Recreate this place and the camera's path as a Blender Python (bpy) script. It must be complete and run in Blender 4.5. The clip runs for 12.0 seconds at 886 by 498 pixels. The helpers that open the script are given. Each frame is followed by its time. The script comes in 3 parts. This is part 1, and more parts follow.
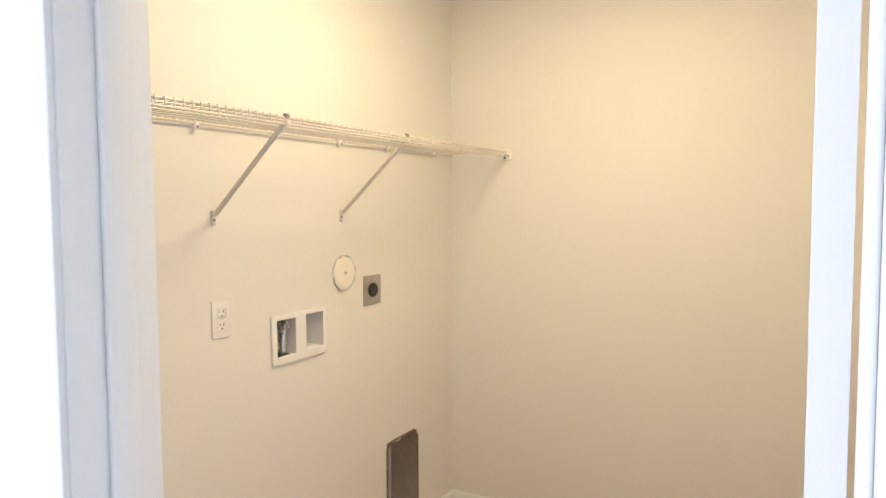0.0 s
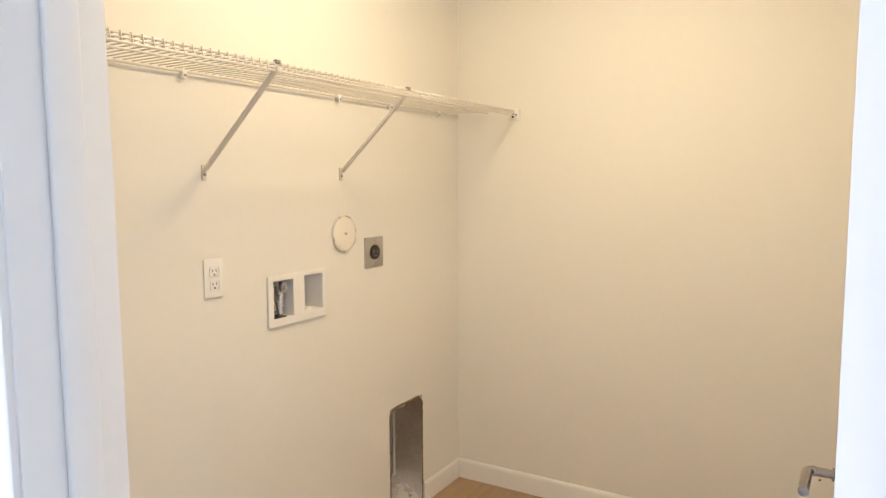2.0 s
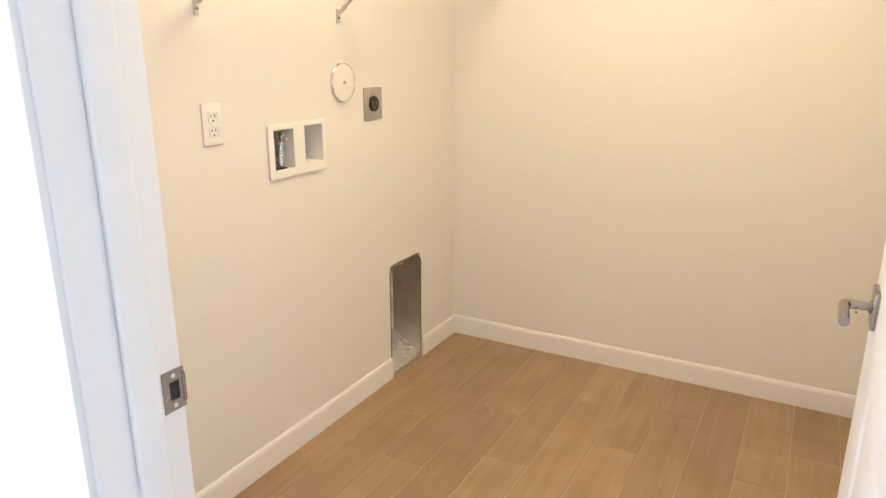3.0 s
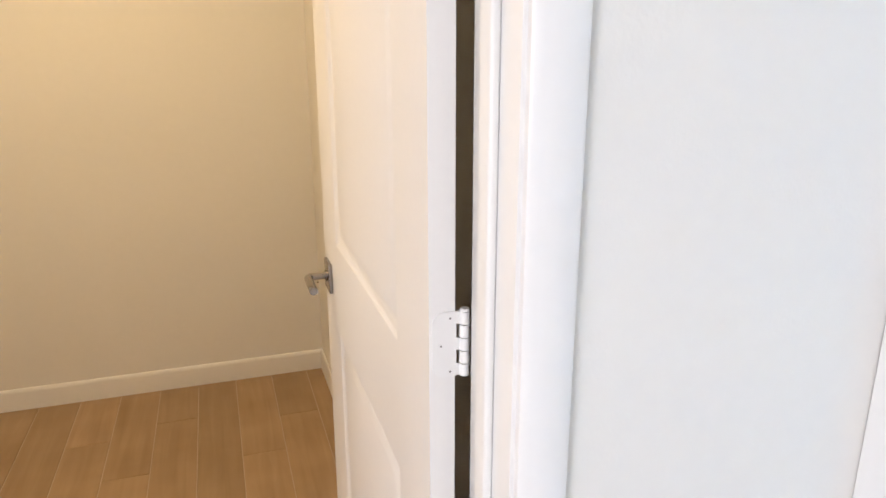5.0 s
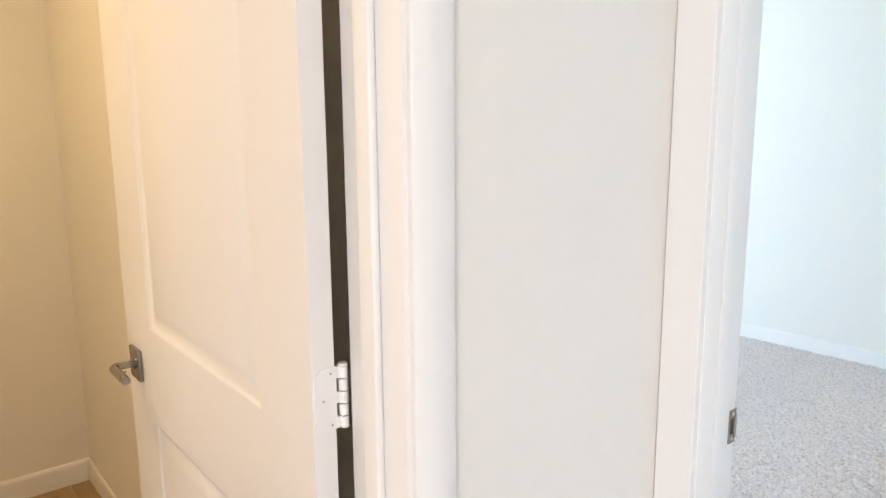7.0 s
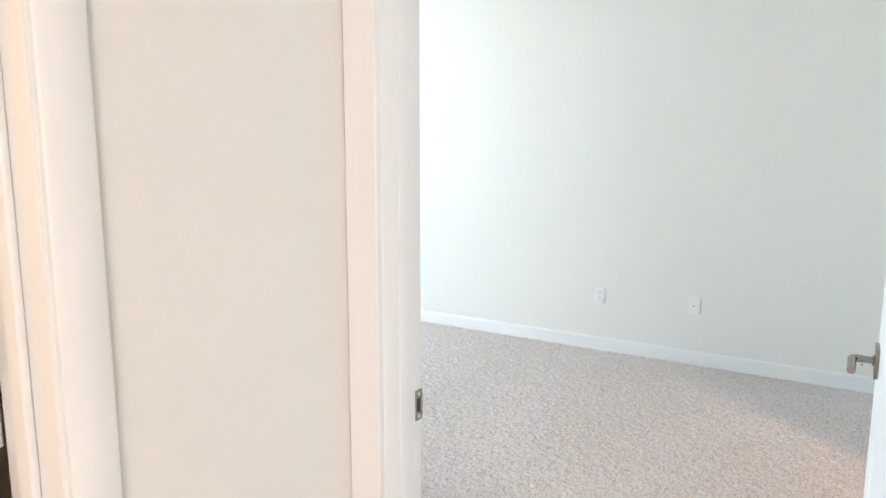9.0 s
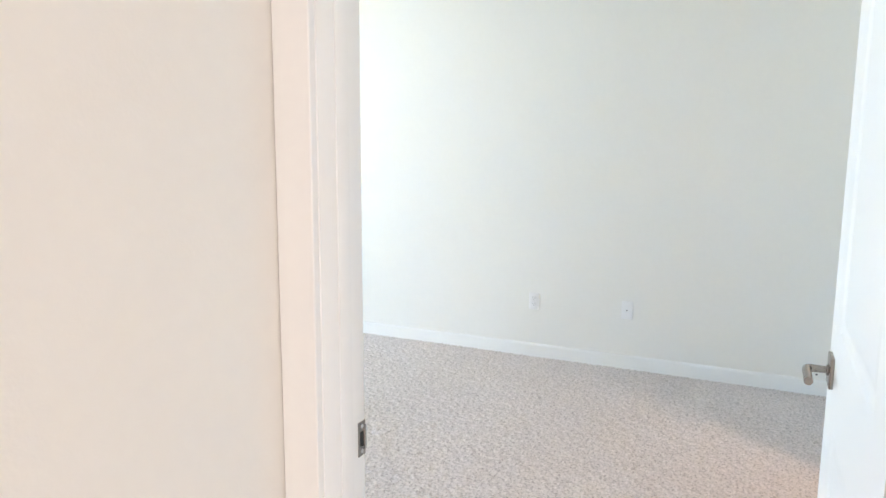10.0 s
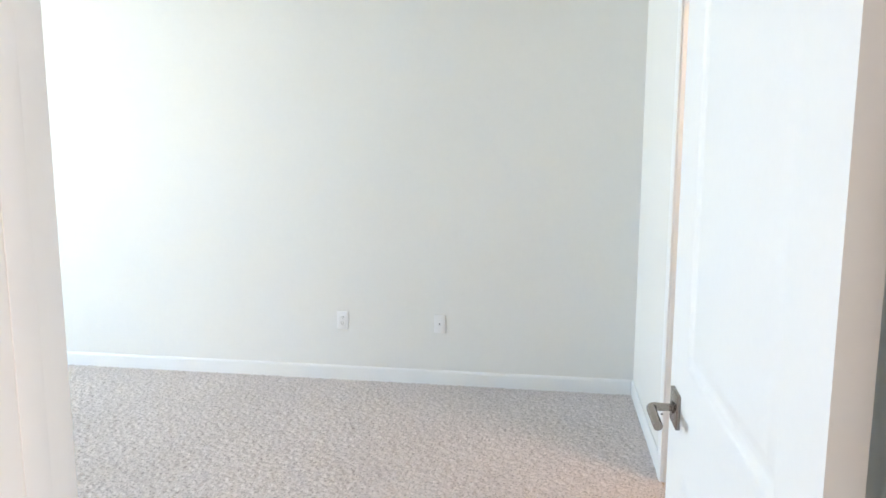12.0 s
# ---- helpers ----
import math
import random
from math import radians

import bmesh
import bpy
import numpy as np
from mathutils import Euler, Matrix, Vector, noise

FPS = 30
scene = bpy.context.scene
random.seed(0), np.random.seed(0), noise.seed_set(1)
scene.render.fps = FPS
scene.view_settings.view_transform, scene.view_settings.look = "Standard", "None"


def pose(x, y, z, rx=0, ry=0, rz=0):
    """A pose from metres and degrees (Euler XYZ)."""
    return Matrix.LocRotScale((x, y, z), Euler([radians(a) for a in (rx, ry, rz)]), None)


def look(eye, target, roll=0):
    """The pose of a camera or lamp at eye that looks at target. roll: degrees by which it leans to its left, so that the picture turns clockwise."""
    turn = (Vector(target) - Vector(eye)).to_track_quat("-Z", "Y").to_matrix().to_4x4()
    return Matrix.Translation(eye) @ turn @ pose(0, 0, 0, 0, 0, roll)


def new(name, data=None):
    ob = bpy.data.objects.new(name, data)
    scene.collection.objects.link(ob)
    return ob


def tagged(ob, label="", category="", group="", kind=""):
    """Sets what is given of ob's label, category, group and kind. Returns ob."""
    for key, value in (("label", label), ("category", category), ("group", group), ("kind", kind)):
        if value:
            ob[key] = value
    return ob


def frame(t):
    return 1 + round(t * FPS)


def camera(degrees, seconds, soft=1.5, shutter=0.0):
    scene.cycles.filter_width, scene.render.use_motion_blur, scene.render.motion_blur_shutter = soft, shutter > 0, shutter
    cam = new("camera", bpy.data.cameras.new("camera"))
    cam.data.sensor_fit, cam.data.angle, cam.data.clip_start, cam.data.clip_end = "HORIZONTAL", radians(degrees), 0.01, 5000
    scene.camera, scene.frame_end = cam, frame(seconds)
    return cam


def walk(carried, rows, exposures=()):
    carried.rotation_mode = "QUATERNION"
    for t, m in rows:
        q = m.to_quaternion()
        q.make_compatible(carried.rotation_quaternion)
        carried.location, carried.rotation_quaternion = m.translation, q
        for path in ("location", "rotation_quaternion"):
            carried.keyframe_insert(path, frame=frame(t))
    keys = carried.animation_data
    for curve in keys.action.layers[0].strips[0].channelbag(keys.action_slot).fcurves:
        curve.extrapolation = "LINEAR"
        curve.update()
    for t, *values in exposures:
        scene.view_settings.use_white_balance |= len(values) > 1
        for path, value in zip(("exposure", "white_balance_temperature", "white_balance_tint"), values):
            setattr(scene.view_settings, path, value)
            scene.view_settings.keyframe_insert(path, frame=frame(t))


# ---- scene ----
cam = camera(65.9, 12.0)
PATH = [
    (0, (1.607, -0.517, 1.487), (0.614, 1.215, 1.364), -0.3),
    (0.5, (1.634, -0.509, 1.513), (0.616, 1.208, 1.393), -0.3),
    (1, (1.633, -0.486, 1.53), (0.611, 1.229, 1.407), -0.2),
    (1.5, (1.618, -0.457, 1.494), (0.593, 1.255, 1.363), -0.2),
    (2, (1.592, -0.422, 1.428), (0.569, 1.285, 1.232), -0.3),
    (2.5, (1.509, -0.408, 1.361), (0.503, 1.269, 0.945), -0.1),
    (2.7, (1.471, -0.413, 1.346), (0.476, 1.248, 0.846), -0.2),
    (4.3, (1.46, -0.567, 1.387), (1.509, 1.321, 0.73), 0.0),
    (4.5, (1.448, -0.574, 1.39), (1.684, 1.309, 0.759), -0.6),
    (5, (1.378, -0.555, 1.396), (1.985, 1.269, 0.846), -0.1),
    (5.5, (1.297, -0.532, 1.384), (2.084, 1.243, 0.902), -0.2),
    (6, (1.245, -0.529, 1.392), (2.167, 1.198, 0.982), -0.5),
    (6.5, (1.218, -0.549, 1.396), (2.267, 1.116, 1.04), -0.6),
    (7, (1.216, -0.565, 1.395), (2.474, 0.952, 1.055), -0.4),
    (7.5, (1.218, -0.6, 1.406), (2.676, 0.728, 1.075), -0.2),
    (9.3, (1.28, -0.716, 1.385), (2.995, 0.269, 1.087), 0.2),
    (9.5, (1.3, -0.695, 1.386), (3.035, 0.255, 1.092), 0.3),
    (10.5, (1.418, -0.564, 1.375), (3.263, 0.156, 1.091), 0.2),
    (11, (1.522, -0.532, 1.373), (3.413, 0.059, 1.095), 0.2),
    (11.5, (1.617, -0.540, 1.391), (3.542, -0.074, 1.113), 0.1),
    (12, (1.659, -0.529, 1.399), (3.616, -0.220, 1.127), 0.1),
]
EXPOSURES = [(0, 0.15, 4700, 9), (2.0, 0.15, 4700, 9), (2.5, 0.42, 4700, 8), (4.5, 0.26, 5150, 9), (5.0, -0.13, 5350, 11), (5.5, -0.13, 5450, 11),
             (6.5, -0.15, 5600, 10), (7.5, -0.25, 5800, 10), (9.5, -0.26, 6150, 13), (12, -0.33, 6150, 14)]
walk(cam, [(t, look(eye, target, roll)) for t, eye, target, roll in PATH], EXPOSURES)

# ---- world and lights ----
world = bpy.data.worlds.new("sky")
scene.world = world
world.use_nodes = True
_sky = world.node_tree.nodes.new("ShaderNodeTexSky")
_sky.sky_type, _sky.sun_disc = "NISHITA", False
_sky.sun_elevation, _sky.sun_rotation = radians(40), radians(200)
world.node_tree.links.new(_sky.outputs[0], world.node_tree.nodes["Background"].inputs[0])
world.node_tree.nodes["Background"].inputs[1].default_value = 0.1


def area(name, m, w, h, watts, color, spread=180):
    d = bpy.data.lights.new(name, "AREA")
    d.shape, d.size, d.size_y, d.energy, d.color, d.spread = "RECTANGLE", w, h, watts, color, radians(spread)
    ob = new(name, d)
    ob.matrix_world = m
    return ob


# bedroom window, hall window, laundry ceiling lamp, bathroom ceiling lamp
area("bedroom_window_light", look((3.4, 7.60, 1.5), (-0.2, 1.6, 0.3)), 1.8, 1.4, 370, (0.42, 0.665, 1.0), 160)
area("bedroom_window_ground_light", look((3.4, 7.56, 1.2), (3.7, 3.6, 4.4)), 1.8, 0.8, 182, (1.0, 0.885, 0.41), 110)
area("hall_window_light", look((-1.75, -3.0, 1.5), (1.2, 0.0, 1.2)), 1.7, 1.5, 140, (1.0, 0.885, 0.78))
lamp = bpy.data.lights.new("laundry_lamp_light", "POINT")
lamp.shadow_soft_size, lamp.energy, lamp.color = 0.18, 5.4, (1.0, 0.635, 0.26)
new("laundry_lamp_light", lamp).location = (0.86, 1.25, 2.33)
area("laundry_lamp_down_light", look((0.86, 1.25, 2.50), (0.86, 1.25, 0.0)), 0.34, 0.34, 20.5, (1.0, 0.635, 0.26))
area("bathroom_lamp_light", look((4.1, -1.75, 2.38), (4.2, -1.6, 0.0)), 0.3, 0.3, 26, (1.0, 0.66, 0.42))


# ---- materials ----
def material(name, color, rough=0.5, metal=0.0, vary=0.05, scale=6.0, fine=120.0, bump=0.0, bump_scale=300.0, island=0.0):
    """A node material with broad and fine colour variation and a fine relief."""
    m = bpy.data.materials.new(name)
    m.use_nodes = True
    nt, b = m.node_tree, m.node_tree.nodes["Principled BSDF"]
    co = nt.nodes.new("ShaderNodeTexCoord")
    n1, n2 = nt.nodes.new("ShaderNodeTexNoise"), nt.nodes.new("ShaderNodeTexNoise")
    n1.inputs["Scale"].default_value, n2.inputs["Scale"].default_value = scale, fine
    n1.inputs["Detail"].default_value = 4
    for n in (n1, n2):
        nt.links.new(co.outputs["Object"], n.inputs["Vector"])
    add = nt.nodes.new("ShaderNodeMath")
    add.operation = "ADD"
    nt.links.new(n1.outputs["Fac"], add.inputs[0])
    nt.links.new(n2.outputs["Fac"], add.inputs[1])
    mp = nt.nodes.new("ShaderNodeMapRange")
    mp.inputs["From Min"].default_value, mp.inputs["From Max"].default_value = 0.6, 1.4
    mp.inputs["To Min"].default_value, mp.inputs["To Max"].default_value = 1 - vary, 1 + vary
    nt.links.new(add.outputs[0], mp.inputs["Value"])
    mul = nt.nodes.new("ShaderNodeVectorMath")
    mul.operation = "MULTIPLY"
    mul.inputs[0].default_value = color
    nt.links.new(mp.outputs[0], mul.inputs[1])
    nt.links.new(mul.outputs[0], b.inputs["Base Color"])
    rr = nt.nodes.new("ShaderNodeMapRange")
    rr.inputs["To Min"].default_value, rr.inputs["To Max"].default_value = max(0.02, rough - 0.06), min(1, rough + 0.06)
    nt.links.new(n1.outputs["Fac"], rr.inputs["Value"])
    nt.links.new(rr.outputs[0], b.inputs["Roughness"])
    b.inputs["Metallic"].default_value = metal
    if bump:
        n3, bp = nt.nodes.new("ShaderNodeTexNoise"), nt.nodes.new("ShaderNodeBump")
        n3.inputs["Scale"].default_value = bump_scale
        n3.inputs["Detail"].default_value = 3
        bp.inputs["Strength"].default_value, bp.inputs["Distance"].default_value = bump, 0.002
        nt.links.new(co.outputs["Object"], n3.inputs["Vector"])
        nt.links.new(n3.outputs["Fac"], bp.inputs["Height"])
        nt.links.new(bp.outputs[0], b.inputs["Normal"])
    return m


def plank_material():
    """Wood-look porcelain: long grain along y, a tone of its own for each plank."""
    m = material("wood_look_tile", (0.33, 0.19, 0.095), 0.42, 0, 0.05, 4, 60)
    nt, b = m.node_tree, m.node_tree.nodes["Principled BSDF"]
    co, info = nt.nodes.new("ShaderNodeTexCoord"), nt.nodes.new("ShaderNodeObjectInfo")
    mapping = nt.nodes.new("ShaderNodeMapping")
    mapping.inputs["Scale"].default_value = (20, 1.3, 1)
    shift = nt.nodes.new("ShaderNodeVectorMath")
    shift.operation = "ADD"
    off = nt.nodes.new("ShaderNodeMath")
    off.operation = "MULTIPLY"
    off.inputs[1].default_value = 37.0
    nt.links.new(info.outputs["Random"], off.inputs[0])
    nt.links.new(co.outputs["Object"], shift.inputs[0])
    nt.links.new(off.outputs[0], shift.inputs[1])
    nt.links.new(shift.outputs[0], mapping.inputs["Vector"])
    grain = nt.nodes.new("ShaderNodeTexNoise")
    grain.inputs["Scale"].default_value, grain.inputs["Detail"].default_value = 1.4, 4
    grain.inputs["Distortion"].default_value = 0.6
    nt.links.new(mapping.outputs[0], grain.inputs["Vector"])
    cloud = nt.nodes.new("ShaderNodeTexNoise")
    cloud.inputs["Scale"].default_value = 5
    nt.links.new(shift.outputs[0], cloud.inputs["Vector"])
    ramp = nt.nodes.new("ShaderNodeValToRGB")
    ramp.color_ramp.elements[0].position, ramp.color_ramp.elements[0].color = 0.3, (0.285, 0.185, 0.098, 1)
    ramp.color_ramp.elements[1].position, ramp.color_ramp.elements[1].color = 0.72, (0.41, 0.285, 0.165, 1)
    mixv = nt.nodes.new("ShaderNodeMath")
    mixv.operation = "MULTIPLY_ADD"
    mixv.inputs[1].default_value = 0.55
    half = nt.nodes.new("ShaderNodeMath")
    half.operation = "MULTIPLY"
    half.inputs[1].default_value = 0.45
    nt.links.new(cloud.outputs["Fac"], half.inputs[0])
    nt.links.new(grain.outputs["Fac"], mixv.inputs[0])
    nt.links.new(half.outputs[0], mixv.inputs[2])
    nt.links.new(mixv.outputs[0], ramp.inputs[0])
    tone = nt.nodes.new("ShaderNodeMapRange")
    tone.inputs["To Min"].default_value, tone.inputs["To Max"].default_value = 0.88, 1.12
    nt.links.new(info.outputs["Random"], tone.inputs["Value"])
    mul = nt.nodes.new("ShaderNodeVectorMath")
    mul.operation = "MULTIPLY"
    nt.links.new(ramp.outputs[0], mul.inputs[0])
    nt.links.new(tone.outputs[0], mul.inputs[1])
    nt.links.new(mul.outputs[0], b.inputs["Base Color"])
    bp = nt.nodes.new("ShaderNodeBump")
    bp.inputs["Strength"].default_value, bp.inputs["Distance"].default_value = 0.15, 0.001
    nt.links.new(grain.outputs["Fac"], bp.inputs["Height"])
    nt.links.new(bp.outputs[0], b.inputs["Normal"])
    return m


def carpet_material():
    """Beige-grey cut pile with darker flecks and painted shade between the tufts."""
    m = material("carpet", (0.68, 0.62, 0.60), 0.95, 0, 0.07, 2.2, 60)
    nt, b = m.node_tree, m.node_tree.nodes["Principled BSDF"]
    base = b.inputs["Base Color"].links[0].from_socket
    co, n, v = nt.nodes.new("ShaderNodeTexCoord"), nt.nodes.new("ShaderNodeTexNoise"), nt.nodes.new("ShaderNodeTexVoronoi")
    n.inputs["Scale"].default_value, n.inputs["Detail"].default_value = 85, 2
    v.inputs["Scale"].default_value = 110
    nt.links.new(co.outputs["Object"], n.inputs["Vector"])
    nt.links.new(co.outputs["Object"], v.inputs["Vector"])
    ramp = nt.nodes.new("ShaderNodeValToRGB")
    ramp.color_ramp.elements[0].position, ramp.color_ramp.elements[0].color = 0.30, (0.60, 0.58, 0.57, 1)
    ramp.color_ramp.elements[1].position, ramp.color_ramp.elements[1].color = 0.50, (1, 1, 1, 1)
    nt.links.new(n.outputs["Fac"], ramp.inputs[0])
    mul = nt.nodes.new("ShaderNodeVectorMath")
    mul.operation = "MULTIPLY"
    nt.links.new(base, mul.inputs[0])
    nt.links.new(ramp.outputs[0], mul.inputs[1])
    # shade between tufts put into the colour: light centres, darker gaps
    tuft = nt.nodes.new("ShaderNodeMapRange")
    tuft.inputs["To Min"].default_value, tuft.inputs["To Max"].default_value = 1.1, 0.82
    nt.links.new(v.outputs["Distance"], tuft.inputs["Value"])
    mul2 = nt.nodes.new("ShaderNodeVectorMath")
    mul2.operation = "MULTIPLY"
    nt.links.new(mul.outputs[0], mul2.inputs[0])
    nt.links.new(tuft.outputs[0], mul2.inputs[1])
    nt.links.new(mul2.outputs[0], b.inputs["Base Color"])
    b.inputs["Sheen Weight"].default_value = 0.2
    return m


PAINT = material("wall_paint", (0.80, 0.785, 0.745), 0.62, 0, 0.012, 1.5, 40, 0.12, 160)
CEIL = material("ceiling_paint", (0.82, 0.81, 0.78), 0.85, 0, 0.015, 2, 60, 0.25, 90)
TRIM = material("trim_paint", (0.83, 0.825, 0.81), 0.34, 0, 0.012, 3, 50, 0.04, 60)
DOOR = material("door_paint", (0.82, 0.81, 0.79), 0.38, 0, 0.012, 3, 80, 0.05, 140)
PLANK = plank_material()
GROUT = material("grout", (0.50, 0.40, 0.29), 0.9, 0, 0.08, 10, 200, 0.2, 300)
CARPET = carpet_material()
NICKEL = material("satin_nickel", (0.31, 0.285, 0.26), 0.26, 1.0, 0.04, 20, 300)
CHROME = material("chrome", (0.72, 0.71, 0.70), 0.28, 1.0, 0.05, 30, 200)
STEEL = material("brushed_steel", (0.50, 0.48, 0.45), 0.34, 1.0, 0.06, 12, 250)
ZINC = material("galvanised_sheet", (0.58, 0.55, 0.52), 0.42, 0.85, 0.14, 9, 60, 0.1, 40)
PLASTIC = material("white_plastic", (0.84, 0.83, 0.82), 0.32, 0, 0.01, 8, 80)
# white wire seen against the light: its shade is put into this greyer colour
WIRE = material("shaded_white_vinyl_wire", (0.64, 0.61, 0.56), 0.35, 0, 0.02, 20, 80)
BLACK = material("black_plastic", (0.018, 0.016, 0.015), 0.45, 0, 0.1, 20, 80)
GREY = material("grey_hose", (0.22, 0.21, 0.20), 0.5, 0, 0.1, 20, 80)
GYPSUM = material("cut_gypsum_edge", (0.20, 0.15, 0.10), 0.95, 0, 0.3, 30, 120, 0.5, 120)


# ---- mesh helpers ----
def box(bm, a, b):
    """An axis-aligned box between two corners."""
    vs = [bm.verts.new((x, y, z)) for x in (a[0], b[0]) for y in (a[1], b[1]) for z in (a[2], b[2])]
    for f in ((0, 1, 3, 2), (4, 6, 7, 5), (0, 4, 5, 1), (2, 3, 7, 6), (0, 2, 6, 4), (1, 5, 7, 3)):
        bm.faces.new([vs[i] for i in f])
    return vs


def rod(bm, p, q, r, n=8, r2=None):
    """A closed round bar from p to q."""
    p, q = Vector(p), Vector(q)
    d = (q - p).normalized()
    u = d.orthogonal().normalized()
    w = d.cross(u)
    rings = []
    for c, s in ((p, r), (q, r if r2 is None else r2)):
        rings.append([bm.verts.new(c + (u * math.cos(2 * math.pi * i / n) + w * math.sin(2 * math.pi * i / n)) * s) for i in range(n)])
    for i in range(n):
        bm.faces.new((rings[0][i], rings[0][(i + 1) % n], rings[1][(i + 1) % n], rings[1][i]))
    bm.faces.new(rings[0][::-1])
    bm.faces.new(rings[1])


def bevel(bm, width=0.002, segments=2, angle=40):
    bmesh.ops.recalc_face_normals(bm, faces=bm.faces)
    edges = [e for e in bm.edges if len(e.link_faces) == 2 and e.calc_face_angle(0) > radians(angle)]
    bmesh.ops.bevel(bm, geom=edges, offset=width, segments=segments, affect="EDGES", profile=0.5)
    return bm


def mesh_of(name, bm, mat, smooth=35):
    bmesh.ops.recalc_face_normals(bm, faces=bm.faces)
    me = bpy.data.meshes.new(name)
    bm.to_mesh(me)
    bm.free()
    me.materials.append(mat)
    if smooth:
        me.shade_smooth()
        me.set_sharp_from_angle(angle=radians(smooth))
    return me


def part(name, bm, mat, parent=None, label="", smooth=35):
    ob = new(name, mesh_of(name, bm, mat, smooth))
    if parent:
        ob.parent = parent
    if label:
        ob["label"] = label
    return ob


def thing(name, m, label, category, group="", kind=""):
    ob = new(name)
    ob.empty_display_size = 0.05
    ob.matrix_world = m
    return tagged(ob, label, category, group, kind)


def B(a, b, width=0.0, segments=2):
    bm = bmesh.new()
    box(bm, a, b)
    return bevel(bm, width, segments) if width else bm


def wall(name, axis, lo, hi, u0, u1, z0, z1, holes=(), mat=PAINT, label="painted drywall wall"):
    """A wall whose thickness runs lo to hi on the axis, from u0 to u1 along the other; holes are (u0, u1, z0, z1)."""
    us = sorted({u0, u1, *[h[0] for h in holes], *[h[1] for h in holes]})
    zs = sorted({z0, z1, *[h[2] for h in holes], *[h[3] for h in holes]})
    bm = bmesh.new()
    solid = lambda i, j: (0 <= i < len(us) - 1 and 0 <= j < len(zs) - 1 and not any(
        h[0] - 1e-6 <= us[i] and us[i + 1] <= h[1] + 1e-6 and h[2] - 1e-6 <= zs[j] and zs[j + 1] <= h[3] + 1e-6 for h in holes))
    cache = {}

    def v(t, u, z):
        key = (t, u, z)
        if key not in cache:
            cache[key] = bm.verts.new((t, u, z) if axis == "x" else (u, t, z))
        return cache[key]
    for i in range(len(us) - 1):
        for j in range(len(zs) - 1):
            if not solid(i, j):
                continue
            a, b, c, d = us[i], us[i + 1], zs[j], zs[j + 1]
            for t in (lo, hi):
                bm.faces.new((v(t, a, c), v(t, b, c), v(t, b, d), v(t, a, d)))
            for di, dj, (p, q) in ((-1, 0, ((a, c), (a, d))), (1, 0, ((b, c), (b, d))), (0, -1, ((a, c), (b, c))), (0, 1, ((a, d), (b, d)))):
                if not solid(i + di, j + dj):
                    bm.faces.new((v(lo, *p), v(lo, *q), v(hi, *q), v(hi, *p)))
    return tagged(part(name, bm, mat, smooth=0), label, "wall", kind="structure")


# ---- plan ----
LX1, LY0, LY1 = 1.766, 0.12, 2.370        # laundry: right wall, door wall's inside, back wall
HY, PROUD = 0.005, 0.020                  # hall face of the laundry wall, and how far its left part stands out
JL, JR = 0.773, 1.636                     # laundry door jambs
BX0, BX1 = 2.138, 2.249                   # wall between hall and bedroom
BJL, BJR = -0.060, -0.822                 # bedroom door jambs
FX, RY = 5.662, -1.030                    # bedroom far wall, right wall
BY1 = 7.6                                 # bedroom window wall
H, HEAD = 2.55, 2.045                     # ceilings, door heads
CLX0, CLX1 = 3.80, 4.56                   # bathroom doorway in the bedroom's right wall
VENT = (1.802, 2.046, 0.004, 0.496)
BOX1, BOX2 = (1.162, 1.252, 0.987, 1.110), (1.306, 1.397, 0.991, 1.113)

wall("wall_laundry_plumbing", "x", -0.16, 0.0, LY0, LY1 + 0.12, 0, H, [VENT, (1.142, 1.416, 0.964, 1.122)], label="cream painted drywall wall with utility cutouts")
wall("wall_laundry_back", "y", LY1, LY1 + 0.12, 0.0, BX1, 0, H, label="cream painted drywall wall behind the laundry")
wall("wall_laundry_side", "x", LX1, LX1 + 0.1, LY0, LY1, 0, H, label="cream painted drywall wall beside the open door")
wall("wall_laundry_front", "y", HY, LY0, JL - 0.018, BX0, 0, H, [(JL - 0.018, JR + 0.018, 0, HEAD + 0.018)], label="painted drywall wall round the laundry doorway")
wall("wall_laundry_front_left", "y", HY - PROUD, LY0, 0.0, JL - 0.018, 0, H, label="painted drywall wall beside the laundry doorway")
wall("wall_bedroom_door", "x", BX0, BX1, -3.1, LY1, 0, H, [(BJR - 0.018, BJL + 0.018, 0, HEAD + 0.018)], label="painted drywall wall round the bedroom doorway")
wall("wall_bedroom_left", "x", BX0, BX1, LY1 + 0.12, BY1, 0, H)
wall("wall_bedroom_far", "x", FX, FX + 0.15, RY - 2.0, BY1 + 0.15, 0, H, label="pale painted drywall wall opposite the doorway")
wall("wall_bedroom_window", "y", BY1, BY1 + 0.15, BX0, FX, 0, H, [(2.45, 4.35, 0.75, 2.25)])
wall("wall_bedroom_right", "y", RY - 0.115, RY, BX1, FX, 0, H, [(CLX0 - 0.018, CLX1 + 0.018, 0, HEAD + 0.018)], label="painted drywall wall with a bathroom doorway")
wall("wall_bathroom_end", "y", RY - 2.0, RY - 1.9, BX1, FX, 0, H)
wall("wall_bathroom_side", "x", 3.4, 3.5, RY - 1.9, RY - 0.115, 0, H)
wall("wall_hall_left", "y", HY - PROUD, LY0, -3.1, 0.0, 0, H)
wall("wall_hall_end", "x", -3.25, -3.1, -3.1, LY0, 0, H)
wall("wall_hall_window", "y", -3.25, -3.1, -3.25, BX0, 0, H, [(-2.6, -0.9, 0.7, 2.3)])
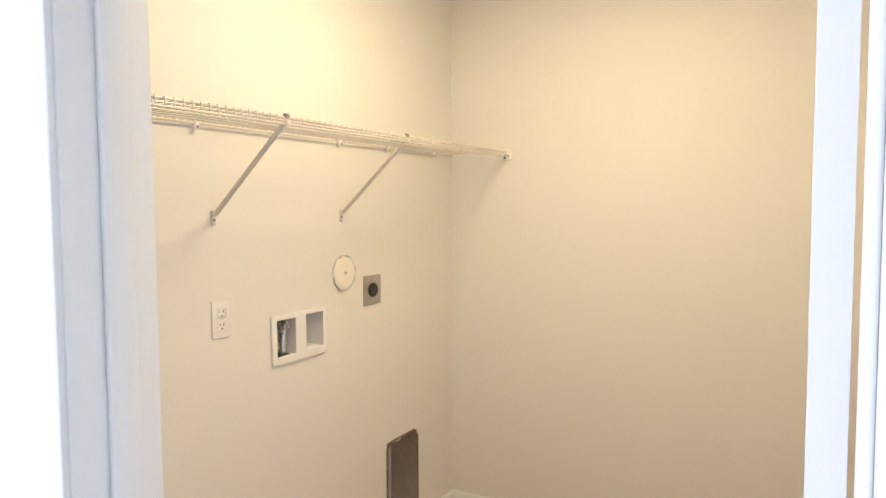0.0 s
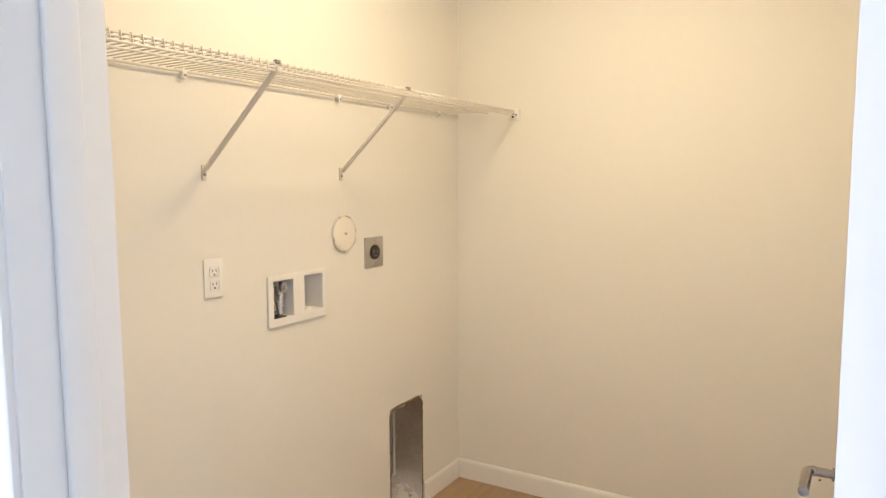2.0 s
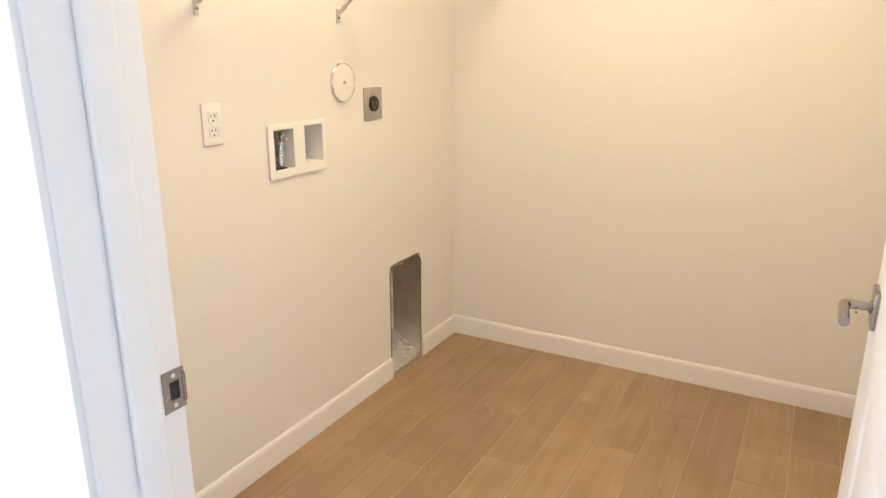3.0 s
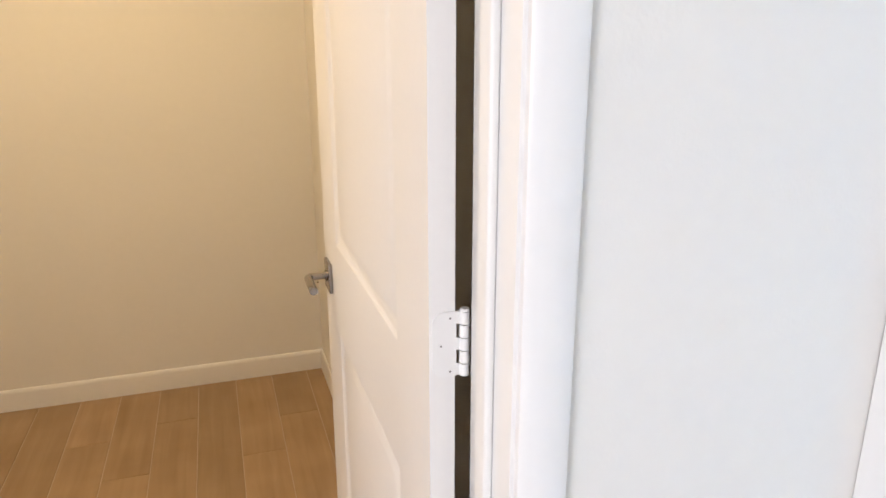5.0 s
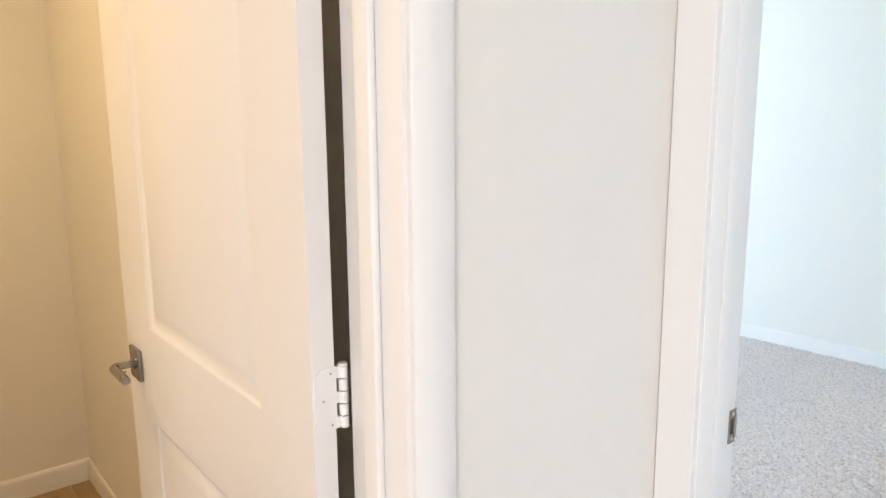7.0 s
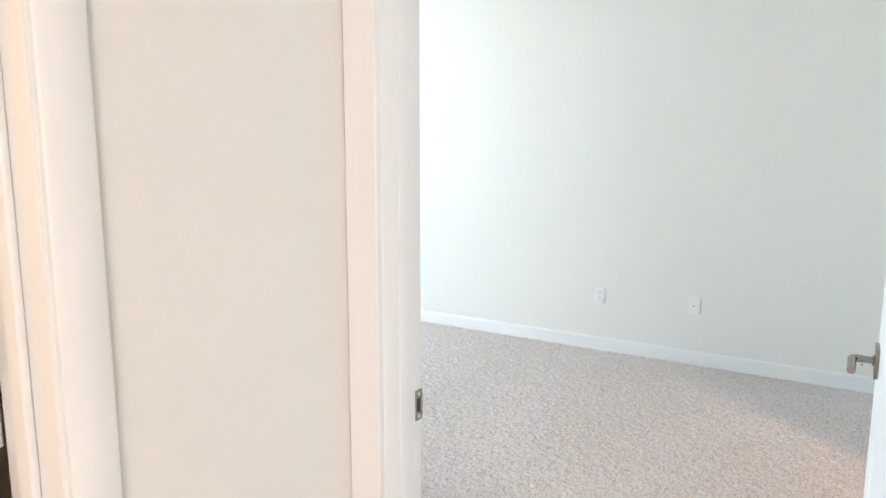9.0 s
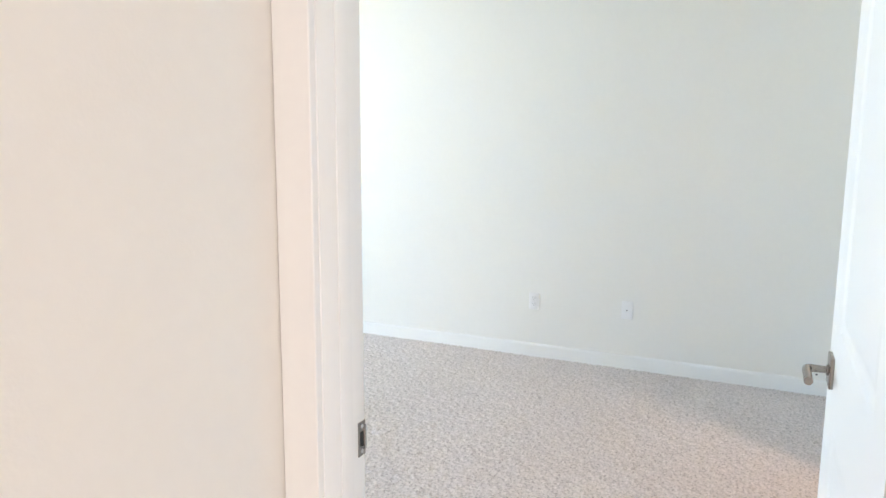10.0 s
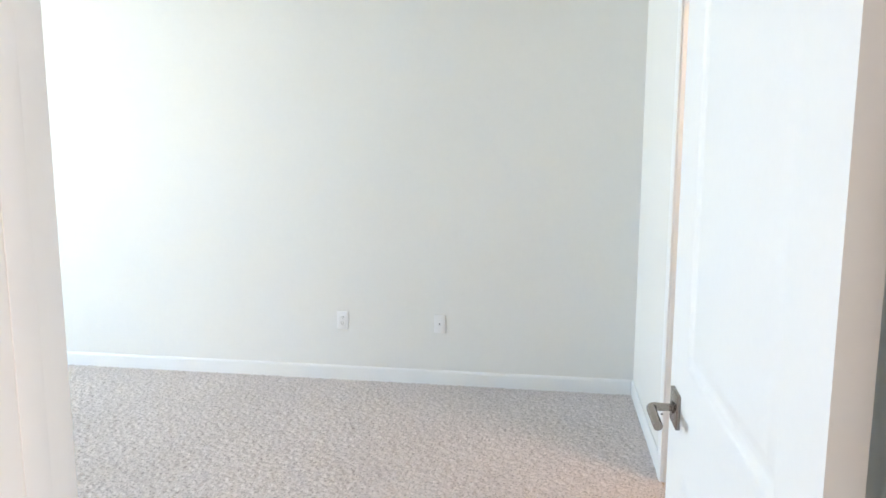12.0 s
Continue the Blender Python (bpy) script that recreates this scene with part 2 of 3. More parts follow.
tagged(part("ceiling", B((-3.3, -3.3, H), (FX + 0.2, BY1 + 0.2, H + 0.12)), CEIL, smooth=0), "flat white painted ceiling", "ceiling", kind="structure")
tagged(part("floor", B((-3.3, -3.3, -0.15), (FX + 0.2, BY1 + 0.2, -0.03)), GROUT, smooth=0), "subfloor under tile and carpet", "floor", kind="structure")


# ---- baseboards, door frames ----
def baseboard(p, q, out, h=0.092, t=0.010):
    """A moulded skirting from p to q on the floor; out is the way it stands from the wall."""
    p, q, out = Vector((*p, 0)), Vector((*q, 0)), Vector((*out, 0))
    prof = [(0, 0.0), (t, 0.0), (t, h - 0.018), (t * 0.92, h - 0.010), (t * 0.62, h - 0.003), (t * 0.35, h), (0, h)]
    bm = bmesh.new()
    ends = [[bm.verts.new(c + out * a + Vector((0, 0, z))) for a, z in prof] for c in (p, q)]
    n = len(prof)
    for i in range(n):
        bm.faces.new((ends[0][i], ends[0][(i + 1) % n], ends[1][(i + 1) % n], ends[1][i]))
    bm.faces.new(ends[0])
    bm.faces.new(ends[1][::-1])
    return tagged(part("baseboard", bm, TRIM), "white painted wooden baseboard along the wall", "baseboard", kind="structure")


CW = 0.060
baseboard((0.001, LY0 + 0.014), (0.001, VENT[0] - 0.006), (1, 0))
baseboard((0.001, VENT[1] + 0.006), (0.001, LY1 - 0.014), (1, 0))
baseboard((0.001, LY1 - 0.001), (LX1 - 0.001, LY1 - 0.001), (0, -1))
baseboard((LX1 - 0.001, LY0 + 0.014), (LX1 - 0.001, LY1 - 0.014), (-1, 0))
baseboard((FX - 0.001, RY + 0.014), (FX - 0.001, BY1 - 0.014), (-1, 0))
baseboard((CLX1 + CW + 0.012, RY + 0.001), (FX - 0.001, RY + 0.001), (0, 1))
baseboard((BX1 + 0.001, RY + 0.001), (CLX0 - CW - 0.012, RY + 0.001), (0, 1))
baseboard((JR + CW + 0.008, HY - 0.001), (BX0 - 0.016, HY - 0.001), (0, -1))
baseboard((-3.09, HY - PROUD - 0.001), (JL - CW - 0.008, HY - PROUD - 0.001), (0, -1))


def casing_leg(u0, u1, z0, z1, inner, plain=False, t=0.014):
    """A casing board in its own plane: u across, z up, w out of the wall; thinner and rounded on its inner edge."""
    w = u1 - u0
    prof = [(0, 0), (0, t * 0.62), (w * 0.05, t * 0.78), (w * 0.20, t * 0.84), (w * 0.30, t * 0.95), (w * 0.5, t), (w * 0.93, t), (w, t * 0.85), (w, 0)]
    if plain:
        prof = [(0, 0), (0, t * 0.9), (0.0015, t), (w - 0.0015, t), (w, t * 0.9), (w, 0)]
    if inner > 0:
        prof = [(w - a, b) for a, b in prof]
    bm = bmesh.new()
    ends = [[bm.verts.new((u0 + a, b, z)) for a, b in prof] for z in (z0, z1)]
    n = len(prof)
    for i in range(n):
        bm.faces.new((ends[0][i], ends[0][(i + 1) % n], ends[1][(i + 1) % n], ends[1][i]))
    bm.faces.new(ends[0])
    bm.faces.new(ends[1][::-1])
    return bm


def door_frame(name, m, width, depth, strike_at_zero, stop_lo, stop_hi, label, back_casing=True, plain=False, cw=CW, far_cw=None, proud=0.0):
    """A cased frame: u = 0 to width across the opening, w = 0 at the room that shows first and -depth beyond."""
    root = thing(name, m, label, "door frame", kind="structure")
    jt = 0.017
    part("jamb", B((-jt, -depth, 0), (0, proud, HEAD), 0.0015), TRIM, root)
    part("jamb", B((width, -depth, 0), (width + jt, 0, HEAD), 0.0015), TRIM, root)
    part("head_jamb", B((-jt, -depth, HEAD), (width + jt, 0, HEAD + jt), 0.0015), TRIM, root)
    st = 0.0016 if plain else 0.011
    soft = 0.0007 if plain else 0.004
    part("door_stop", B((0, stop_lo, 0), (st, stop_hi + proud * 0.6, HEAD), soft, 3), TRIM, root)
    part("door_stop", B((width - st, stop_lo, 0), (width, stop_hi, HEAD), soft, 3), TRIM, root)
    part("door_stop", B((st, stop_lo, HEAD - st), (width - st, stop_hi, HEAD), soft, 3), TRIM, root)
    r = 0.002 if plain else 0.005
    for side in ((1, -1) if back_casing else (1,)):
        for u0, u1, inner in ((-r - cw, -r, 1), (width + r, width + r + (far_cw or cw), -1)):
            ob = part("casing", casing_leg(u0, u1, 0, HEAD + r, inner, plain), TRIM, root)
            if inner > 0 and proud:
                ob.location.y = proud
            if side < 0:
                ob.data.transform(Matrix.Translation((0, -depth, 0)) @ Matrix.Diagonal((1, -1, 1, 1)))
                ob.data.flip_normals()
        y0, y1 = (0.0, 0.0135) if side > 0 else (-depth - 0.0135, -depth)
        part("head_casing", B((-r - cw, y0, HEAD + r), (width + r + cw, y1, HEAD + r + cw), 0.003), TRIM, root)
    return root


def strike_plate(m, parent_label, w=0.034):
    """A nickel strike plate: x across the jamb, z up, y out of the jamb; a latch hole with a lip."""
    root = thing("strike_plate", m, parent_label, "strike plate")
    h, t = 0.057, 0.0018
    bm = bmesh.new()
    for a, b in (((-w / 2, 0, -h / 2), (-0.007, t, h / 2)), ((0.008, 0, -h / 2), (w / 2, t, h / 2)),
                 ((-0.007, 0, 0.013), (0.008, t, h / 2)), ((-0.007, 0, -h / 2), (0.008, t, -0.013))):
        box(bm, a, b)
    part("plate", bm, NICKEL, root)
    bm = bmesh.new()
    rod(bm, (w / 2 - 0.001, t * 0.4, -0.02), (w / 2 - 0.001, t * 0.4, 0.02), 0.003)
    part("lip", bm, NICKEL, root)
    part("latch_hole", B((-0.007, -0.0005, -0.013), (0.008, 0.0006, 0.013)), BLACK, root)
    for z in (-0.021, 0.021):
        bm = bmesh.new()
        rod(bm, (0, t * 0.5, z), (0, t + 0.0006, z), 0.0035, 10)
        part("screw", bm, CHROME, root)
    return root


# laundry frame looks to -y, bedroom frame to -x
door_frame("door_frame_1", Matrix(((1, 0, 0, JL), (0, -1, 0, HY), (0, 0, 1, 0), (0, 0, 0, 1))), JR - JL, LY0 - HY, True, -0.075, -0.043,
           "white painted door frame of the laundry room with profiled casing", back_casing=False, far_cw=0.055, proud=PROUD)
door_frame("door_frame_2", Matrix(((0, -1, 0, BX0), (-1, 0, 0, BJL), (0, 0, 1, 0), (0, 0, 0, 1))), BJL - BJR, BX1 - BX0, True, -0.075, -0.043,
           "white painted door frame of the carpeted bedroom", back_casing=False, plain=True, cw=0.0618)
door_frame("door_frame_3", Matrix(((1, 0, 0, CLX0), (0, 1, 0, RY), (0, 0, 1, 0), (0, 0, 0, 1))), CLX1 - CLX0, 0.115, True, -0.075, -0.043,
           "white painted door frame of the bathroom off the bedroom", back_casing=False)
strike_plate(Matrix(((0, 1, 0, JL), (1, 0, 0, 0.105), (0, 0, 1, 0.922), (0, 0, 0, 1))), "satin nickel strike plate on the laundry door jamb")
strike_plate(Matrix(((1, 0, 0, 2.239), (0, -1, 0, BJL), (0, 0, 1, 0.921), (0, 0, 0, 1))), "satin nickel strike plate on the bedroom door jamb", 0.020)


# ---- doors ----
def door_leaf(width, height, t, panels, z0=0.012):
    """A moulded leaf: u from the hinge edge 0 to width, v = 0 to t, with recessed moulded panels on both faces."""
    bm = bmesh.new()
    us = sorted({0, width, *[p[0] for p in panels], *[p[1] for p in panels]})
    zs = sorted({z0, height, *[p[2] for p in panels], *[p[3] for p in panels]})
    for side, v0 in ((-1, 0.0), (1, t)):
        for i in range(len(us) - 1):
            for j in range(len(zs) - 1):
                a, b, c, d = us[i], us[i + 1], zs[j], zs[j + 1]
                if not any(p[0] <= a and b <= p[1] and p[2] <= c and d <= p[3] for p in panels):
                    bm.faces.new([bm.verts.new(q) for q in ((a, v0, c), (b, v0, c), (b, v0, d), (a, v0, d))])
        for p in panels:
            rings = []
            for inset, deep in ((0, 0), (0.005, 0.0022), (0.013, 0.0065), (0.022, 0.0080), (0.030, 0.0066), (0.040, 0.0038), (0.048, 0.0030)):
                a, b, c, d = p[0] + inset, p[1] - inset, p[2] + inset, p[3] - inset
                rings.append([bm.verts.new((x, v0 - side * deep, z)) for x, z in ((a, c), (b, c), (b, d), (a, d))])
            for r0, r1 in zip(rings, rings[1:]):
                for k in range(4):
                    bm.faces.new((r0[k], r0[(k + 1) % 4], r1[(k + 1) % 4], r1[k]))
            bm.faces.new(rings[-1])
    for q in (((0, 0, z0), (0, t, z0), (0, t, height), (0, 0, height)), ((width, 0, z0), (width, t, z0), (width, t, height), (width, 0, height)),
              ((0, 0, z0), (width, 0, z0), (width, t, z0), (0, t, z0)), ((0, 0, height), (width, 0, height), (width, t, height), (0, t, height))):
        bm.faces.new([bm.verts.new(c) for c in q])
    bmesh.ops.remove_doubles(bm, verts=bm.verts, dist=1e-5)
    return bm


def lever_handle(parent, u, v, z, out, toward):
    """A square-rose lever: out is the way it stands from the leaf (v), toward the way the lever points (u)."""
    y = lambda d: v + out * d
    rose = part("door_handle", B((u - 0.0325, min(y(0), y(0.008)), z - 0.0325), (u + 0.0325, max(y(0), y(0.008)), z + 0.0325), 0.0012), NICKEL, parent, "satin nickel lever on a square rose")
    bm = bmesh.new()
    rod(bm, (u, y(0.006), z), (u, y(0.012), z), 0.0115, 20)
    rod(bm, (u, y(0.011), z), (u, y(0.042), z), 0.0072, 20, 0.0082)
    part("neck", bm, NICKEL, rose)
    bm = bmesh.new()
    pts = []
    for k in range(7):
        a = k / 6 * math.pi / 2
        pts.append((u + toward * 0.012 * (1 - math.cos(a)), y(0.038 + 0.012 * math.sin(a)), z))
    pts.append((u + toward * 0.098, y(0.050), z))
    n = 20
    rings = []
    for k, c in enumerate(pts):
        a, b = Vector(pts[max(k - 1, 0)]), Vector(pts[min(k + 1, len(pts) - 1)])
        d = (b - a).normalized()
        w = Vector((0, 0, 1))
        s = d.cross(w)
        rings.append([bm.verts.new(Vector(c) + (s * math.cos(2 * math.pi * i / n) + w * math.sin(2 * math.pi * i / n)) * 0.0086) for i in range(n)])
    for r0, r1 in zip(rings, rings[1:]):
        for i in range(n):
            bm.faces.new((r0[i], r0[(i + 1) % n], r1[(i + 1) % n], r1[i]))
    bm.faces.new(rings[0][::-1])
    bm.faces.new(rings[-1])
    part("lever", bm, NICKEL, rose)
    bm = bmesh.new()
    rod(bm, (u + toward * 0.0125, y(0.030), z - 0.0105), (u + toward * 0.0125, y(0.030), z - 0.0082), 0.002, 8)
    part("set_screw", bm, BLACK, rose)


def hinge(parent, pin, z, t, screw_mat, leaf_mat):
    """A radius-corner butt hinge on the leaf's hinge edge; pin is where the knuckle stands in u, v."""
    h = 0.080
    bm = bmesh.new()
    ring = []
    c = 0.014
    lo, hi = 0.003, t + 0.001
    for cx, cz, a0 in ((hi, -h / 2, None), (hi, h / 2, None), (lo + c, h / 2 - c, 90), (lo + c, -h / 2 + c, 180)):
        if a0 is None:
            ring.append((cx, cz))
        else:
            ring += [(cx + c * math.cos(radians(a0 + k * 15)), cz + c * math.sin(radians(a0 + k * 15))) for k in range(7)]
    f = [bm.verts.new((-0.0022, a, z + b)) for a, b in ring]
    g = [bm.verts.new((0.0005, a, z + b)) for a, b in ring]
    bm.faces.new(f)
    bm.faces.new(g[::-1])
    for i in range(len(f)):
        bm.faces.new((f[i], f[(i + 1) % len(f)], g[(i + 1) % len(f)], g[i]))
    plate = part("hinge", bm, leaf_mat, parent, "white painted butt hinge")
    for k in range(5):
        bm = bmesh.new()
        z0 = z - h / 2 + k * h / 5
        rod(bm, (pin[0], pin[1], z0 + 0.0005), (pin[0], pin[1], z0 + h / 5 - 0.0008), 0.0062, 16)
        if k % 2 == 0:
            box(bm, (-0.002, t - 0.002, z0 + 0.0005), (0.001, pin[1], z0 + h / 5 - 0.0008))
        part("knuckle", bm, leaf_mat, plate)
    bm = bmesh.new()
    rod(bm, (pin[0], pin[1], z + h / 2), (pin[0], pin[1], z + h / 2 + 0.003), 0.0068, 16, 0.005)
    part("pin", bm, leaf_mat, plate)
    for dz, v in ((0.033, 0.024), (0.0, 0.013), (-0.033, 0.024)):
        bm = bmesh.new()
        rod(bm, (-0.0021, v, z + dz), (-0.0029, v, z + dz), 0.0026, 12)
        part("screw", bm, leaf_mat, plate)
        bm = bmesh.new()
        rod(bm, (-0.0028, v + 0.0004, z + dz - 0.0005), (-0.0031, v + 0.0004, z + dz - 0.0005), 0.0013, 8)
        part("screw_recess", bm, screw_mat, plate)


def door(name, m, width, panel_u, pin, handle_u, handle_z, hinge_z, label, screw_mat, t=0.035):
    root = thing(name, m, label, "door", kind="structure")
    leaf = part("leaf", door_leaf(width, HEAD - 0.004, t, [(panel_u[0], panel_u[1], 0.24, 0.824), (panel_u[0], panel_u[1], 1.016, 1.905)]), DOOR, root, smooth=25)
    for side in (0, 1):
        lever_handle(root, handle_u, t * side, handle_z, 1 if side else -1, -1)
    for z in (0.24, hinge_z, 1.84):
        hinge(root, pin, z, t, screw_mat, TRIM)
    bm = bmesh.new()
    box(bm, (width - 0.0005, 0.005, 0.90), (width + 0.0012, 0.030, 0.96))
    part("latch_plate", bm, NICKEL, root)
    return root


# laundry leaf: u runs into the room (+y), v towards the side wall (+x)
A1 = radians(0.4)
door("door_1", Matrix(((math.sin(A1), math.cos(A1), 0, 1.590), (math.cos(A1), -math.sin(A1), 0, 0.133), (0, 0, 1, 0), (0, 0, 0, 1))),
     0.820, (0.150, 0.660), (-0.002, 0.0420), 0.752, 0.926, 1.074, "white moulded two-panel laundry door standing open, nickel lever", GREY, 0.0312)
# bedroom leaf: u runs into the room (+x), v towards the right wall (-y)
A2 = radians(-0.2)
door("door_2", Matrix(((math.cos(A2), -math.sin(A2), 0, 2.285), (-math.sin(A2), -math.cos(A2), 0, -0.777), (0, 0, 1, 0), (0, 0, 0, 1))),
     0.750, (0.125, 0.610), (-0.002, 0.0405), 0.672, 0.925, 1.045, "white moulded two-panel bedroom door standing open, nickel lever", BLACK)


# ---- laundry: shelf ----
def wire_shelf():
    root = thing("wire_shelf", pose(0, 0, 0), "white vinyl-coated wire shelf on diagonal wall brackets", "shelf")
    y0, y1, zd, dep, lip = 0.16, 2.360, 1.734, 0.296, 0.019
    for name, x, z, r in (("back_rod", 0.012, zd - 0.004, 0.0034), ("mid_rod", 0.165, zd - 0.004, 0.003), ("front_rod", dep, zd, 0.003), ("lip_mid_rod", dep + 0.003, zd - 0.0095, 0.0022),
                          ("lip_rod", dep + 0.004, zd - lip, 0.0034)):
        bm = bmesh.new()
        rod(bm, (x, y0, z), (x, y1, z), r)
        part(name, bm, WIRE, root)
    n = int((y1 - y0) / 0.0254)
    wire_mesh = None
    for i in range(n + 1):
        if wire_mesh is None:
            bm = bmesh.new()
            rod(bm, (0.008, 0, 0), (dep + 0.003, 0, 0), 0.0019, 6)
            rod(bm, (dep + 0.003, 0, 0.0015), (dep + 0.0065, 0, -lip - 0.002), 0.0019, 6)
            wire_mesh = mesh_of("deck_wire", bm, WIRE)
        ob = new("deck_wire", wire_mesh)
        ob.parent = root
        ob.location = (0, y0 + i * 0.0254, zd + 0.0025)
    for y in (0.30, 0.846, 1.502, 1.818, 2.182):
        bm = B((0.0, y - 0.007, zd - 0.022), (0.018, y + 0.007, zd + 0.006), 0.002)
        clip = part("wall_clip", bm, PLASTIC, root, "white plastic wall clip")
        bm = bmesh.new()
        rod(bm, (0.018, y, zd - 0.014), (0.0195, y, zd - 0.014), 0.004, 10)
        part("screw", bm, GREY, clip)
    for y in (0.29, 0.908, 1.515):
        bm = bmesh.new()
        p, q = Vector((0.010, y, 1.466)), Vector((dep - 0.004, y, zd - lip + 0.004))
        d = (q - p).normalized()
        s = d.cross(Vector((0, 1, 0))).normalized()
        vs = [[bm.verts.new(c + Vector((0, w, 0)) + s * k) for w, k in ((-0.0075, -0.0045), (0.0075, -0.0045), (0.0075, 0.0045), (-0.0075, 0.0045))] for c in (p, q)]
        for i in range(4):
            bm.faces.new((vs[0][i], vs[0][(i + 1) % 4], vs[1][(i + 1) % 4], vs[1][i]))
        bm.faces.new(vs[0])
        bm.faces.new(vs[1][::-1])
        bevel(bm, 0.0015)
        brace = part("bracket", bm, WIRE, root, "white diagonal support bracket")
        part("foot", B((0.0, y - 0.008, 1.434), (0.006, y + 0.008, 1.480), 0.0025), WIRE, brace)
        bm = bmesh.new()
        rod(bm, (0.005, y, 1.451), (0.0085, y, 1.451), 0.0042, 12)
        part("screw", bm, GREY, brace)
        part("hook", B((dep - 0.012, y - 0.009, zd - lip - 0.004), (dep + 0.011, y + 0.009, zd - lip + 0.012), 0.003), WIRE, brace)
        part("clip", B((dep - 0.004, y - 0.008, zd - 0.001), (dep + 0.008, y + 0.008, zd + 0.010), 0.002), GREY, brace)
    bm = bmesh.new()
    box(bm, (dep - 0.022, y1 - 0.004, zd - 0.034), (dep + 0.022, LY1, zd + 0.012))
    end = part("end_bracket", bevel(bm, 0.003), PLASTIC, root, "white plastic end bracket")
    part("socket", B((dep - 0.012, y1 - 0.0065, zd - 0.028), (dep - 0.002, y1 - 0.003, zd - 0.010), 0.001), BLACK, end)
    bm = bmesh.new()
    rod(bm, (dep + 0.010, y1 - 0.0065, zd - 0.016), (dep + 0.010, y1 - 0.003, zd - 0.016), 0.0045, 10)
    part("screw", bm, GREY, end)
    return root


wire_shelf()


# ---- outlets and utility fittings ----
def receptacle(m, label, duplex=True, holes_mat=BLACK):
    """A wall plate in its own plane: x out of the wall, y across, z up."""
    root = thing("wall_outlet" if duplex else "cable_outlet", m, label, "outlet")
    part("cover_plate", B((0, -0.035, -0.057), (0.0055, 0.035, 0.057), 0.0025, 3), PLASTIC, root)
    if duplex:
        for z in (-0.0195, 0.0195):
            body = part("socket", B((0.004, -0.0165, z - 0.0140), (0.0068, 0.0165, z + 0.0140), 0.004, 3), PLASTIC, root)
            for y, h in ((-0.0065, 0.0035), (0.0065, 0.0045)):
                part("slot", B((0.0060, y - 0.0013, z + 0.0035 - h), (0.0071, y + 0.0013, z + 0.0035 + h)), holes_mat, body)
            bm = bmesh.new()
            rod(bm, (0.0060, 0, z - 0.0085), (0.0072, 0, z - 0.0085), 0.0028, 10)
            part("ground_hole", bm, BLACK, body)
        bm = bmesh.new()
        rod(bm, (0.005, 0, 0), (0.0065, 0, 0), 0.0032, 10)
        part("screw", bm, PLASTIC, root)
    else:
        bm = bmesh.new()
        rod(bm, (0.005, 0, 0), (0.014, 0, 0), 0.0048, 6)
        part("coax_jack", bm, STEEL, root)
        bm = bmesh.new()
        rod(bm, (0.0135, 0, 0), (0.0145, 0, 0), 0.0030, 10)
        part("jack_hole", bm, BLACK, root)
        for z in (-0.042, 0.042):
            bm = bmesh.new()
            rod(bm, (0.005, 0, z), (0.0064, 0, z), 0.003, 10)
            part("screw", bm, PLASTIC, root)
    return root


receptacle(pose(0.0, 0.928, 1.151), "white duplex outlet on the laundry wall")
receptacle(pose(FX, 0.733, 0.381, 0, 0, 180), "white duplex outlet low on the bedroom wall")
receptacle(pose(FX, 0.122, 0.383, 0, 0, 180), "white cable outlet low on the bedroom wall", duplex=False)


def frame_ring(outer, holes, x0, x1):
    """A flat surround on the wall with rectangular openings in it, in y, z."""
    ys = sorted({outer[0], outer[1], *[h[0] for h in holes], *[h[1] for h in holes]})
    zs = sorted({outer[2], outer[3], *[h[2] for h in holes], *[h[3] for h in holes]})
    bm = bmesh.new()
    for i in range(len(ys) - 1):
        for j in range(len(zs) - 1):
            if not any(h[0] <= ys[i] and ys[i + 1] <= h[1] and h[2] <= zs[j] and zs[j + 1] <= h[3] for h in holes):
                box(bm, (x0, ys[i], zs[j]), (x1, ys[i + 1], zs[j + 1]))
    bmesh.ops.remove_doubles(bm, verts=bm.verts, dist=1e-5)
    bm.verts.index_update()
    dup = {}
    for f in list(bm.faces):
        dup.setdefault(tuple(sorted(v.index for v in f.verts)), []).append(f)
    bmesh.ops.delete(bm, geom=[f for fs in dup.values() if len(fs) > 1 for f in fs], context="FACES_ONLY")
    return bm


def tray(h, depth, grow=0.002):
    """An open recess behind an opening h = (y0, y1, z0, z1)."""
    bm = bmesh.new()
    a, b, c, d = h[0] - grow, h[1] + grow, h[2] - grow, h[3] + grow
    w = 0.0025
    box(bm, (-depth - w, a - w, c - w), (-depth, b + w, d + w))
    for p, q in (((-depth, a - w, c - w), (0.001, a, d + w)), ((-depth, b, c - w), (0.001, b + w, d + w)),
                 ((-depth, a, c - w), (0.001, b, c)), ((-depth, a, d), (0.001, b, d + w))):
        box(bm, p, q)
    return bm


